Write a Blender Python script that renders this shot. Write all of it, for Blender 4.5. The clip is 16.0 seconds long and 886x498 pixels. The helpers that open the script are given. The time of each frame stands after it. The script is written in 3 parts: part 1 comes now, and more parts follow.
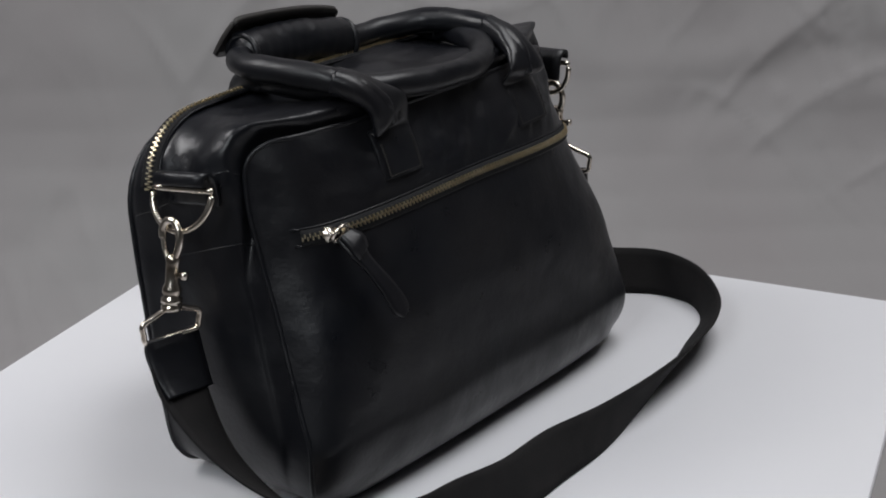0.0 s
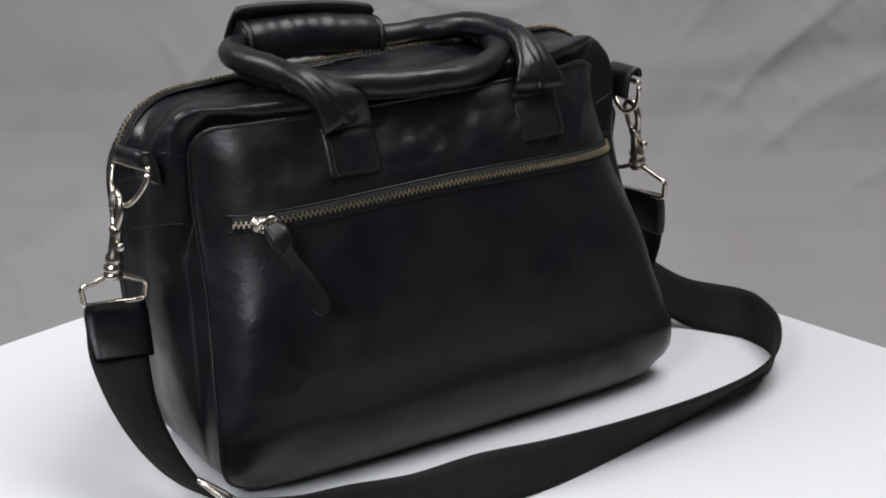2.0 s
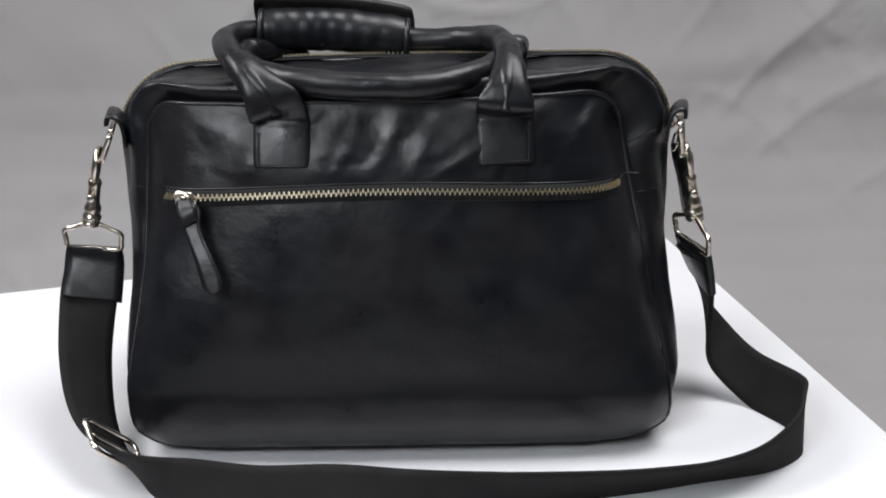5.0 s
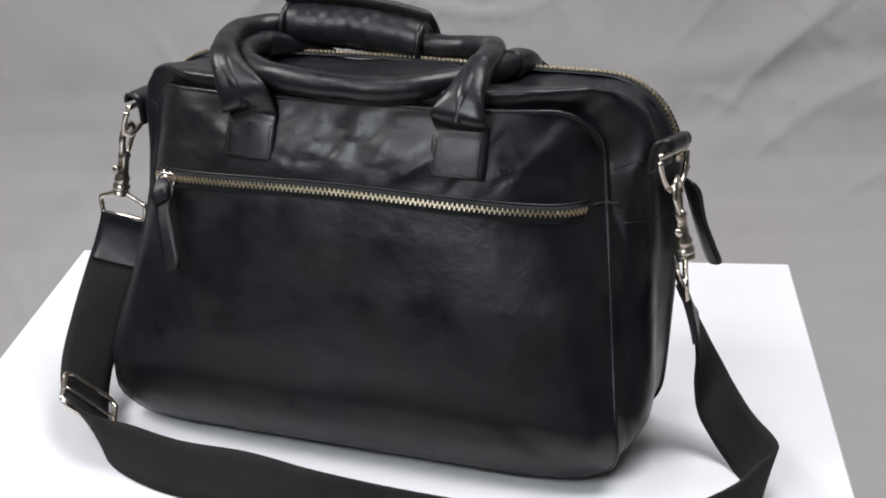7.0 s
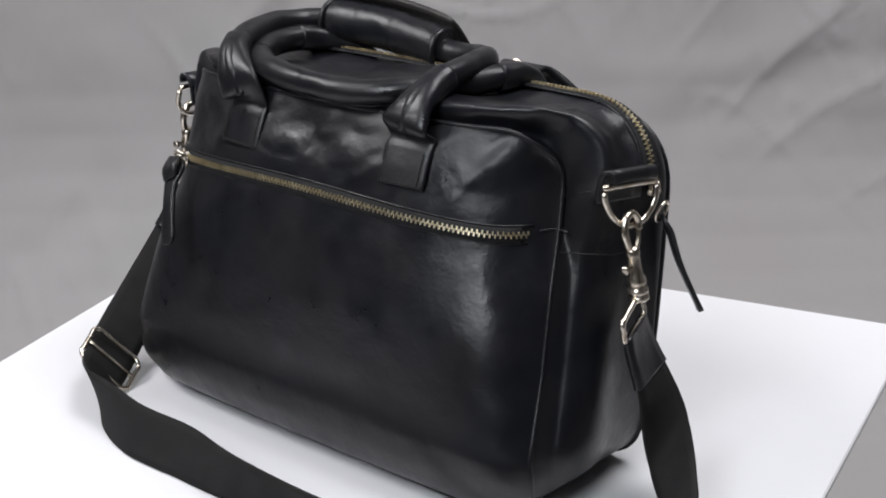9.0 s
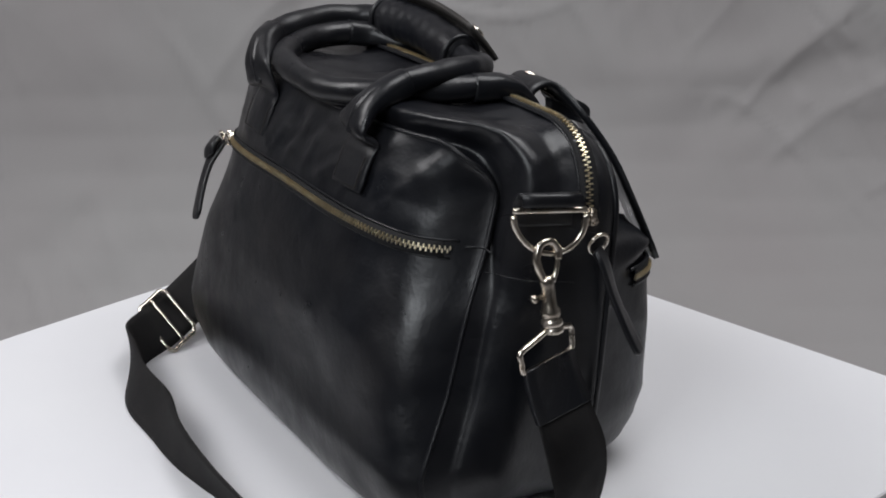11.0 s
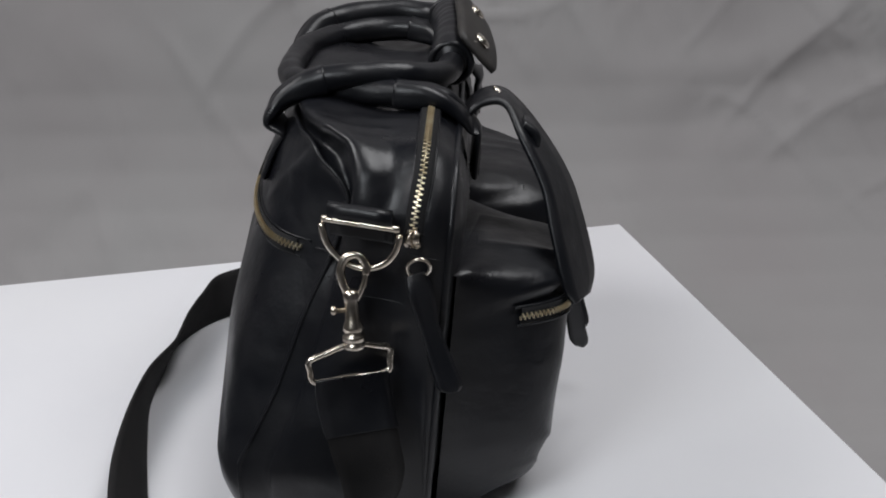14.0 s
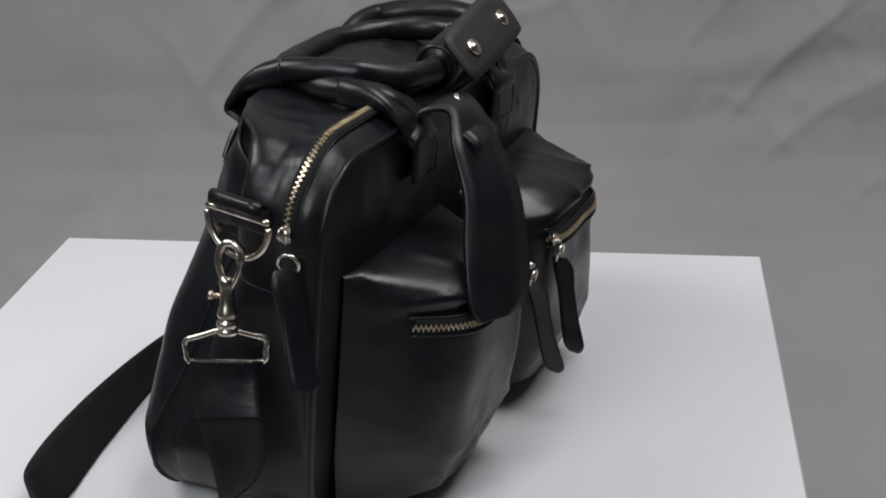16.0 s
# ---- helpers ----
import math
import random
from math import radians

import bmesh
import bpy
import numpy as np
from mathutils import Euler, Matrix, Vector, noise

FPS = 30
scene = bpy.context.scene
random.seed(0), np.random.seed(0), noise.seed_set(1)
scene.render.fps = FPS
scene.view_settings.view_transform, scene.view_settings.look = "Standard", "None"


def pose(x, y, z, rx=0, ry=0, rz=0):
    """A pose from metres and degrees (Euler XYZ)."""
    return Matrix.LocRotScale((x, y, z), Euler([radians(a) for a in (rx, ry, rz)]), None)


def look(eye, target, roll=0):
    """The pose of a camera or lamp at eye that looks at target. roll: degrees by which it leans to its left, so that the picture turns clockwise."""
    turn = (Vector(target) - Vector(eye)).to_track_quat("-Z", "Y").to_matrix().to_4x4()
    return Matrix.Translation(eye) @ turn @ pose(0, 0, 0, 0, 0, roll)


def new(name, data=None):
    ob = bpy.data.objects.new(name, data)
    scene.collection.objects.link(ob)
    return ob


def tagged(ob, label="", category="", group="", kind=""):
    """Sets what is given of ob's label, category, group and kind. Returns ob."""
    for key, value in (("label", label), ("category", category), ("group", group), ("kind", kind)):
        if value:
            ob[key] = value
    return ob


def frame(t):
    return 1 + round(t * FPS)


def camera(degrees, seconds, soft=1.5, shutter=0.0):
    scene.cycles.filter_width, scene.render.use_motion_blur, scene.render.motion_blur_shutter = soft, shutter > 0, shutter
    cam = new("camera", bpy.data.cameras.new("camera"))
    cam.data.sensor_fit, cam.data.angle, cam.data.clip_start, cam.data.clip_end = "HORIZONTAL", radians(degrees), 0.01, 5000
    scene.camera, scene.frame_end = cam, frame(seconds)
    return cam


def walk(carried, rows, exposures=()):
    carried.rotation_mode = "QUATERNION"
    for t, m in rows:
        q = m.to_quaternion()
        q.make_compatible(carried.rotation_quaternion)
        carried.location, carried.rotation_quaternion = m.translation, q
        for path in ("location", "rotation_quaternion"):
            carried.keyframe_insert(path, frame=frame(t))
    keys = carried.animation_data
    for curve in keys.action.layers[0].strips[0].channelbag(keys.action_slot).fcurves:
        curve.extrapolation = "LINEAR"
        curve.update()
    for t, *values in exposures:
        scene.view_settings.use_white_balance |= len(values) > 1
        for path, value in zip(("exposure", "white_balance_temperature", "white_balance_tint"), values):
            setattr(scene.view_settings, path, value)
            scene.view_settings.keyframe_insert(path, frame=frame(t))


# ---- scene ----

# ---------------------------------------------------------------- camera
# turn of the revolving board (seconds, degrees) and the camera's small pans (seconds, yaw, pitch)
TURN = [(t, round(35.83 - 10.236 * t, 3)) for t in (0, 2, 4, 6, 8, 10, 12, 14, 16)]
PAN = [(0, -2.62, -20.85), (0.4, -2.30, -20.85), (1.0, -2.27, -20.85), (2, -2.26, -20.86), (3, -2.23, -20.83), (4, -2.27, -20.80), (6.5, -2.34, -20.73), (7.5, -2.42, -20.68), (8.6, -2.49, -20.66), (9.1, -2.12, -20.63), (11.5, -1.80, -20.60), (12.5, -1.91, -20.61), (13.5, -1.95, -20.63), (14.5, -1.97, -20.66), (16, -1.98, -20.70)]

ROLL = -0.53
cam = camera(32.3, 16.0, soft=1.9)


def camera_pose(yaw, pitch):
    return pose(0, -1.0256, 0.5028, 0, 0, yaw) @ pose(0, 0, 0, 90 + pitch, 0, 0) @ pose(0, 0, 0, 0, 0, ROLL)


EXPOSURE = [(0.0, -0.80), (0.5, -0.62), (1.5, -0.45), (3.5, -0.20), (4.5, -0.12), (8.5, -0.02), (9.2, -0.25), (11.5, -0.62), (16.0, -0.75)]
walk(cam, [(t, camera_pose(a, b)) for t, a, b in PAN], EXPOSURE)

# ---------------------------------------------------------------- world and lamps
world = bpy.data.worlds.new("studio")
scene.world = world
world.use_nodes = True
world.node_tree.nodes["Background"].inputs[0].default_value = (0.8, 0.86, 1.0, 1)
world.node_tree.nodes["Background"].inputs[1].default_value = 0.02


def softbox(name, eye, target, w, h, watts, colour, spread):
    d = bpy.data.lights.new(name, "AREA")
    d.shape, d.size, d.size_y, d.energy, d.color = "RECTANGLE", w, h, watts, colour
    d.spread = radians(spread)
    ob = new(name, d)
    ob.matrix_world = look(eye, target)
    return ob


softbox("softbox_key", (-1.10, 0.0, 1.30), (0.05, -0.05, 0.05), 0.6, 0.6, 9.5, (1.0, 0.985, 1.0), 130)
# added fill from an unseen source, lifts the faces turned towards the camera
softbox("front_fill", (-0.75, -1.35, 1.25), (0.0, 0.0, 0.1), 0.7, 0.7, 8.0, (0.92, 0.96, 1.0), 120)
softbox("softbox_top", (0.60, 0.0, 1.80), (0.30, 0.1, 0.0), 1.0, 1.0, 20.5, (0.98, 0.98, 1.0), 140)

# ---------------------------------------------------------------- materials


def material(name, colour, rough=0.5, metal=0.0, tint=None, tint_scale=6.0, bump=0.0, bump_scale=300.0, rough_var=0.0, rough_scale=25.0,
             coarse=0.0, coarse_scale=40.0, spec=0.5, crumple=0.0, crumple_scale=5.0):
    """A principled surface: two-scale colour change, uneven gloss, coarse and fine relief."""
    m = bpy.data.materials.new(name)
    m.use_nodes = True
    nt = m.node_tree
    b = nt.nodes["Principled BSDF"]
    b.inputs["Base Color"].default_value = (*colour, 1)
    b.inputs["Roughness"].default_value, b.inputs["Metallic"].default_value = rough, metal
    b.inputs["Specular IOR Level"].default_value = spec
    co = nt.nodes.new("ShaderNodeTexCoord")

    def noise_node(scale, detail=4.0):
        n = nt.nodes.new("ShaderNodeTexNoise")
        n.inputs["Scale"].default_value, n.inputs["Detail"].default_value = scale, detail
        nt.links.new(co.outputs["Object"], n.inputs["Vector"])
        return n
    if tint:
        n, r, mix = noise_node(tint_scale, 6), nt.nodes.new("ShaderNodeValToRGB"), nt.nodes.new("ShaderNodeMix")
        r.color_ramp.elements[0].position, r.color_ramp.elements[1].position = 0.35, 0.7
        mix.data_type = "RGBA"
        mix.inputs["A"].default_value, mix.inputs["B"].default_value = (*colour, 1), (*tint, 1)
        nt.links.new(n.outputs["Fac"], r.inputs["Fac"])
        nt.links.new(r.outputs["Color"], mix.inputs["Factor"])
        nt.links.new(mix.outputs["Result"], b.inputs["Base Color"])
    if rough_var:
        n, mr = noise_node(rough_scale, 5), nt.nodes.new("ShaderNodeMapRange")
        mr.inputs["From Min"].default_value, mr.inputs["From Max"].default_value = 0.3, 0.7
        mr.inputs["To Min"].default_value, mr.inputs["To Max"].default_value = rough - rough_var, rough + rough_var
        nt.links.new(n.outputs["Fac"], mr.inputs["Value"])
        nt.links.new(mr.outputs["Result"], b.inputs["Roughness"])
    last = None
    for amount, scale, detail, dist in ((coarse, coarse_scale, 3, 0.004), (bump, bump_scale, 6, 0.0006)):
        if amount:
            n, bp = noise_node(scale, detail), nt.nodes.new("ShaderNodeBump")
            bp.inputs["Strength"].default_value, bp.inputs["Distance"].default_value = amount, dist
            nt.links.new(n.outputs["Fac"], bp.inputs["Height"])
            if last:
                nt.links.new(last.outputs["Normal"], bp.inputs["Normal"])
            last = bp
    if crumple:
        n, bp = noise_node(crumple_scale, 5), nt.nodes.new("ShaderNodeBump")
        n.noise_type = "RIDGED_MULTIFRACTAL"
        n.inputs["Distortion"].default_value = 0.9
        n.inputs["Roughness"].default_value = 0.6
        bp.inputs["Strength"].default_value, bp.inputs["Distance"].default_value = crumple, 0.02
        nt.links.new(n.outputs["Fac"], bp.inputs["Height"])
        nt.links.new(last.outputs["Normal"], bp.inputs["Normal"])
        last = bp
    if last:
        nt.links.new(last.outputs["Normal"], b.inputs["Normal"])
    return m


LEATHER = material("black_leather", (0.0056, 0.0065, 0.0092), 0.37, tint=(0.0100, 0.0098, 0.0115), tint_scale=14, bump=0.22, bump_scale=420,
                   rough_var=0.10, rough_scale=38, coarse=0.22, coarse_scale=46, spec=0.44)
EDGE = material("leather_edge", (0.018, 0.016, 0.015), 0.55, tint=(0.03, 0.027, 0.024), tint_scale=60, bump=0.4, bump_scale=600)
WEBBING = material("black_webbing", (0.010, 0.0095, 0.010), 0.85, tint=(0.016, 0.015, 0.015), tint_scale=40, bump=0.6, bump_scale=900, spec=0.25)
TAPE = material("zip_tape", (0.010, 0.010, 0.011), 0.8, bump=0.5, bump_scale=900, spec=0.3)
NICKEL = material("pale_nickel", (0.86, 0.80, 0.72), 0.24, 1.0, tint=(0.62, 0.54, 0.44), tint_scale=90, bump=0.15, bump_scale=300, rough_var=0.06)
BRASS = material("pale_brass_teeth", (0.95, 0.86, 0.66), 0.36, 1.0, tint=(0.82, 0.70, 0.48), tint_scale=120, rough_var=0.06)
BOARD = material("white_board", (0.80, 0.80, 0.82), 0.42, tint=(0.76, 0.76, 0.79), tint_scale=3, bump=0.05, bump_scale=500, rough_var=0.04)
CLOTH = material("grey_white_cloth", (0.40, 0.392, 0.39), 0.9, tint=(0.385, 0.362, 0.364), tint_scale=2.5, bump=0.35, bump_scale=700, coarse=0.12, coarse_scale=14, spec=0.2, crumple=0.85, crumple_scale=4.0)
PLASTER = material("studio_wall_paint", (0.36, 0.355, 0.35), 0.9, tint=(0.33, 0.325, 0.325), tint_scale=2, bump=0.2, bump_scale=150)
DARK = material("dark_plastic", (0.03, 0.03, 0.03), 0.5, bump=0.1)

# ---------------------------------------------------------------- mesh helpers


def mesh_of(name, verts, faces, mat, smooth=True):
    me = bpy.data.meshes.new(name)
    me.from_pydata([tuple(v) for v in verts], [], [tuple(f) for f in faces])
    bm = bmesh.new()
    bm.from_mesh(me)
    bmesh.ops.recalc_face_normals(bm, faces=bm.faces[:])
    for f in bm.faces:
        f.smooth = smooth
    bm.to_mesh(me)
    bm.free()
    me.materials.append(mat)
    return me


def part(name, geo, mat, parent=None, label="", smooth=True):
    """One mesh object from (verts, faces), under its thing or part."""
    ob = new(name, mesh_of(name, geo[0], geo[1], mat, smooth))
    if parent:
        ob.parent = parent
    return tagged(ob, label)


def join(*geos):
    vs, fs = [], []
    for v, f in geos:
        k = len(vs)
        vs += [tuple(p) for p in v]
        fs += [tuple(i + k for i in q) for q in f]
    return vs, fs


def spline(pts, n=8, closed=False):
    """Points of a smooth curve through pts."""
    P = [np.array(p, float) for p in pts]
    m = len(P)
    out = []
    for i in range(m if closed else m - 1):
        a, b, c, d = (P[(i + k) % m] if closed else P[min(max(i + k, 0), m - 1)] for k in (-1, 0, 1, 2))
        for s in range(n):
            t = s / n
            out.append(0.5 * (2 * b + (c - a) * t + (2 * a - 5 * b + 4 * c - d) * t * t + (3 * b - a - 3 * c + d) * t ** 3))
    if not closed:
        out.append(P[-1])
    return out


def tube(pts, radius, segs=12, closed=False, n=8, flat=1.0, smooth=True):
    """A round bar along a curve; radius may be a function of the share of the way."""
    C = spline(pts, n, closed) if smooth else [np.array(p, float) for p in pts]
    m = len(C)
    vs, fs = [], []
    T = []
    for i in range(m):
        t = C[(i + 1) % m] - C[i - 1] if closed else C[min(i + 1, m - 1)] - C[max(i - 1, 0)]
        T.append(t / np.linalg.norm(t))
    up = np.array((0, 0, 1.0)) if abs(T[0][2]) < 0.9 else np.array((1.0, 0, 0))
    N = up - T[0] * up.dot(T[0])
    for i in range(m):
        N = N - T[i] * N.dot(T[i])
        N /= np.linalg.norm(N)
        B = np.cross(T[i], N)
        r = radius(i / max(m - 1, 1)) if callable(radius) else radius
        for k in range(segs):
            a = 2 * math.pi * k / segs
            vs.append(C[i] + r * (math.cos(a) * N + flat * math.sin(a) * B))
    for i in range(m if closed else m - 1):
        j = (i + 1) % m
        for k in range(segs):
            l = (k + 1) % segs
            fs.append((i * segs + k, i * segs + l, j * segs + l, j * segs + k))
    if not closed:
        for i, s in ((0, -1), (m - 1, 1)):
            vs.append(C[i] + T[i] * 0.3 * (radius(i / (m - 1)) if callable(radius) else radius) * s)
            c = len(vs) - 1
            for k in range(segs):
                fs.append((i * segs + k, i * segs + (k + 1) % segs, c))
    return vs, fs


def ribbon(stations, thick, n=8, across=4, crown=0.0):
    """A flat band: stations are (centre, half width vector); a closed solid of even thickness."""
    C = spline([s[0] for s in stations], n)
    Wd = spline([s[1] for s in stations], n)
    m = len(C)
    vs, fs = [], []
    for i in range(m):
        t = C[min(i + 1, m - 1)] - C[max(i - 1, 0)]
        nn = np.cross(t, Wd[i])
        nn /= np.linalg.norm(nn) + 1e-12
        top = [C[i] + Wd[i] * (2 * k / across - 1) + nn * (thick / 2 + crown * (1 - (2 * k / across - 1) ** 2)) for k in range(across + 1)]
        bot = [C[i] + Wd[i] * (2 * k / across - 1) - nn * thick / 2 for k in range(across, -1, -1)]
        vs += top + bot
    R = 2 * (across + 1)
    for i in range(m - 1):
        for k in range(R):
            l = (k + 1) % R
            fs.append((i * R + k, i * R + l, (i + 1) * R + l, (i + 1) * R + k))
    fs.append(tuple(range(R)))
    fs.append(tuple((m - 1) * R + k for k in range(R)))
    return vs, fs


def box(cx, cy, cz, sx, sy, sz, m=None, bevel=0.0):
    bm = bmesh.new()
    bmesh.ops.create_cube(bm, size=1.0)
    bmesh.ops.scale(bm, vec=(sx, sy, sz), verts=bm.verts)
    if bevel:
        bmesh.ops.bevel(bm, geom=bm.edges[:], offset=bevel, segments=2, affect="EDGES")
    bmesh.ops.translate(bm, vec=(cx, cy, cz), verts=bm.verts)
    if m:
        bmesh.ops.transform(bm, matrix=m, verts=bm.verts)
    bm.verts.index_update()
    out = [v.co[:] for v in bm.verts], [[v.index for v in f.verts] for f in bm.faces]
    bm.free()
    return out


def lathe(profile, m, segs=16):
    """A turned shape: (radius, height) pairs about the z axis of m."""
    vs = [m @ Vector((r * math.cos(2 * math.pi * k / segs), r * math.sin(2 * math.pi * k / segs), h)) for r, h in profile for k in range(segs)]
    fs = [(i * segs + k, i * segs + (k + 1) % segs, (i + 1) * segs + (k + 1) % segs, (i + 1) * segs + k)
          for i in range(len(profile) - 1) for k in range(segs)]
    fs += [tuple(range(segs)), tuple((len(profile) - 1) * segs + k for k in range(segs))]
    return vs, fs


def sstep(a, b, x):
    t = min(max((x - a) / (b - a), 0.0), 1.0)
    return t * t * (3 - 2 * t)


# ---------------------------------------------------------------- studio
def studio():
    # seamless cloth: floor, sweep and wall in one creased sheet
    prof = [(-1.6, -0.34), (0.1, -0.34), (0.45, -0.34)] + [(0.45 + 0.4 * math.sin(a), 0.06 - 0.4 * math.cos(a)) for a in np.linspace(0.1, 1.45, 12)] + [(0.87, 0.3), (0.89, 2.3)]
    pts = []
    for (y0, z0), (y1, z1) in zip(prof, prof[1:]):
        k = max(1, int(math.hypot(y1 - y0, z1 - z0) / (0.007 if y1 > 0.2 and z1 < 0.5 else 0.04)))
        pts += [(y0 + (y1 - y0) * i / k, z0 + (z1 - z0) * i / k) for i in range(k)]
    pts.append(prof[-1])
    xs = [*np.linspace(-1.9, -0.85, 22), *np.linspace(-0.84, 0.84, 250), *np.linspace(0.85, 1.9, 22)]
    vs, fs, nx = [], [], len(xs) - 1
    for y, z in pts:
        for x in xs:
            x = float(x)
            w = sstep(-0.2, 0.6, y)
            c, a = x * 0.86 + z * 0.5, x * 0.5 - z * 0.86
            c2, a2 = x * 0.55 - z * 0.83, x * 0.83 + z * 0.55
            bend = 0.24 * noise.noise(Vector((x * 2, z * 2, 7)))
            r = 1 - abs(noise.noise(Vector(((c + bend) * 6, a * 1.3, 0.3))))
            r2 = 1 - abs(noise.noise(Vector(((c + bend) * 13, a * 2.6, 4.0))))
            r3 = 1 - abs(noise.noise(Vector(((c2 + bend) * 9, a2 * 1.8, 9.0))))
            r4 = 1 - abs(noise.noise(Vector(((c - bend) * 20 + 5, a * 3.4, 2.0))))
            m1, m2, m3 = (sstep(-0.35, 0.20, noise.noise(Vector((x * 3.3 + o, z * 3.3, y * 3.3 - o)))) for o in (1.7, 5.1, 8.6))
            d = 0.007 * noise.noise(Vector((x * 1.4, z * 1.6, y))) + 0.0034 * m1 * r ** 24 + 0.0036 * m2 * r2 ** 18 + 0.0036 * m3 * r3 ** 20
            d += 0.0030 * (0.25 + m3) * r4 ** 24 + 0.0016 * noise.noise(Vector((x * 12, z * 12, y))) + 0.0005 * noise.noise(Vector((x * 30, z * 30, y * 30)))
            vs.append((x, y - d * w, z + d * (1 - w) * 0.5))
    n = nx + 1
    for j in range(len(pts) - 1):
        for i in range(nx):
            fs.append((j * n + i, j * n + i + 1, (j + 1) * n + i + 1, (j + 1) * n + i))
    back = part("backdrop", (vs, fs), CLOTH)
    tagged(back, "creased grey-white cloth backdrop sweeping from wall to floor", "backdrop", kind="structure")
    for nm, b in (("floor", box(0, -0.6, -0.40, 5.2, 5.2, 0.1)), ("wall_north", box(0, 2.05, 0.95, 5.2, 0.1, 2.6)), ("wall_south", box(0, -3.25, 0.95, 5.2, 0.1, 2.6)),
                  ("wall_west", box(-2.65, -0.6, 0.95, 0.1, 5.4, 2.6)), ("wall_east", box(2.65, -0.6, 0.95, 0.1, 5.4, 2.6)), ("ceiling", box(0, -0.6, 2.3, 5.4, 5.4, 0.1))):
        tagged(part(nm, b, PLASTER, smooth=False), "plain grey studio " + nm.split("_")[0], nm.split("_")[0], kind="structure")
    foot = tagged(new("turntable"), "low dark revolving stand under the white board", "turntable")
    part("base", lathe([(0.15, -0.338), (0.15, -0.30), (0.05, -0.28), (0.05, -0.03)], Matrix(), 32), DARK, foot)
    part("platter", lathe([(0.17, -0.03), (0.172, -0.025), (0.172, -0.012), (0.168, -0.0065)], Matrix(), 40), DARK, foot)


studio()

# ---------------------------------------------------------------- white board
BOARD_POSE = pose(0, 0, 0)
BOARD_CORNERS = ((-0.0909, -0.4642), (0.4440, -0.1575), (0.1524, 0.4115), (-0.4168, 0.0994))


def board_sheet(corners, thick, round_off=0.0012):
    """A hand-cut stiff sheet with softened edges."""
    c = np.mean(corners, axis=0)
    levels = ((0.0, round_off), (-round_off, 0.0), (-thick + round_off, 0.0), (-thick, round_off))
    vs = []
    for z, inset in levels:
        for p in corners:
            d = np.array(p) - c
            q = c + d * (1 - inset / np.linalg.norm(d) * 1.4)
            vs.append((q[0], q[1], z))
    fs = [(0, 1, 2, 3), (15, 14, 13, 12)]
    fs += [(j * 4 + k, j * 4 + (k + 1) % 4, (j + 1) * 4 + (k + 1) % 4, (j + 1) * 4 + k) for j in range(3) for k in range(4)]
    return vs, fs


white_board = tagged(part("white_board", board_sheet(BOARD_CORNERS, 0.006), BOARD, smooth=False),
                     "square white glossy board the bag stands on", "board")

# ---------------------------------------------------------------- leather bag
BAG_POSE = pose(0.0208, -0.0004, 0, 0, 0, 13.7)
bag = tagged(new("leather_bag"), "black leather briefcase bag with rolled handles and pale metal zips", "bag")
XC, ZC = -0.012, 0.122
COUNTS = (24, 16, 40, 12, 36, 12, 40, 16, 24)


def ease(z, zs, xs):
    return float(np.interp(z, zs, xs))


def outline(left, right, top_left, top_right, rl, rr, rb, zb=0.004):
    """An upright ring of (x, z) with sides given as (heights, x), a sloping top and its own corner radii."""
    zl, zr = top_left - rl, top_right - rr
    xl, xr = ease(zl, *left), ease(zr, *right)
    bl, br = ease(zb + rb, *left), ease(zb + rb, *right)
    mid = (top_left + top_right) / 2 + 0.002
    out = []
    for s, n in enumerate(COUNTS):
        for k in range(n):
            t = k / n
            if s == 0:
                x = XC + (xl + rl - XC) * t
                out.append((x, mid + (top_left - mid) * t * t))
            elif s == 1:
                out.append((xl + rl - rl * math.sin(t * math.pi / 2), zl + rl * math.cos(t * math.pi / 2)))
            elif s == 2:
                z = zl + (zb + rb - zl) * t
                out.append((ease(z, *left), z))
            elif s == 3:
                out.append((bl + rb - rb * math.cos(t * math.pi / 2), zb + rb - rb * math.sin(t * math.pi / 2)))
            elif s == 4:
                out.append((bl + rb + (br - bl - 2 * rb) * t, zb))
            elif s == 5:
                out.append((br - rb + rb * math.sin(t * math.pi / 2), zb + rb - rb * math.cos(t * math.pi / 2)))
            elif s == 6:
                z = zb + rb + (zr - zb - rb) * t
                out.append((ease(z, *right), z))
            elif s == 7:
                out.append((xr - rr + rr * math.cos(t * math.pi / 2), zr + rr * math.sin(t * math.pi / 2)))
            else:
                x = xr - rr + (XC - xr + rr) * t
                out.append((x, top_right + (mid - top_right) * (1 - (1 - t) ** 2)))
    a = np.array(out)
    for _ in range(3):
        a = (np.roll(a, 1, 0) + 2 * a + np.roll(a, -1, 0)) / 4
    return a


# sides of the stitched front, and of the band under the zip: heights and x
SEAM_L = ((0.0, 0.03, 0.053, 0.078, 0.103, 0.132, 0.16, 0.19, 0.217, 0.25), (-0.190, -0.1925, -0.193, -0.1895, -0.185, -0.181, -0.1795, -0.1785, -0.1765, -0.172))
SEAM_R = ((0.0, 0.02, 0.047, 0.0915, 0.143, 0.176, 0.207, 0.25), (0.173, 0.1755, 0.1726, 0.1635, 0.155, 0.1485, 0.1436, 0.130))
BAND_L = ((0.0, 0.05, 0.10, 0.15, 0.20, 0.25), (-0.196, -0.200, -0.2035, -0.205, -0.205, -0.203))
BAND_R = ((0.0, 0.05, 0.10, 0.15, 0.20, 0.25), (0.176, 0.180, 0.182, 0.182, 0.1815, 0.180))
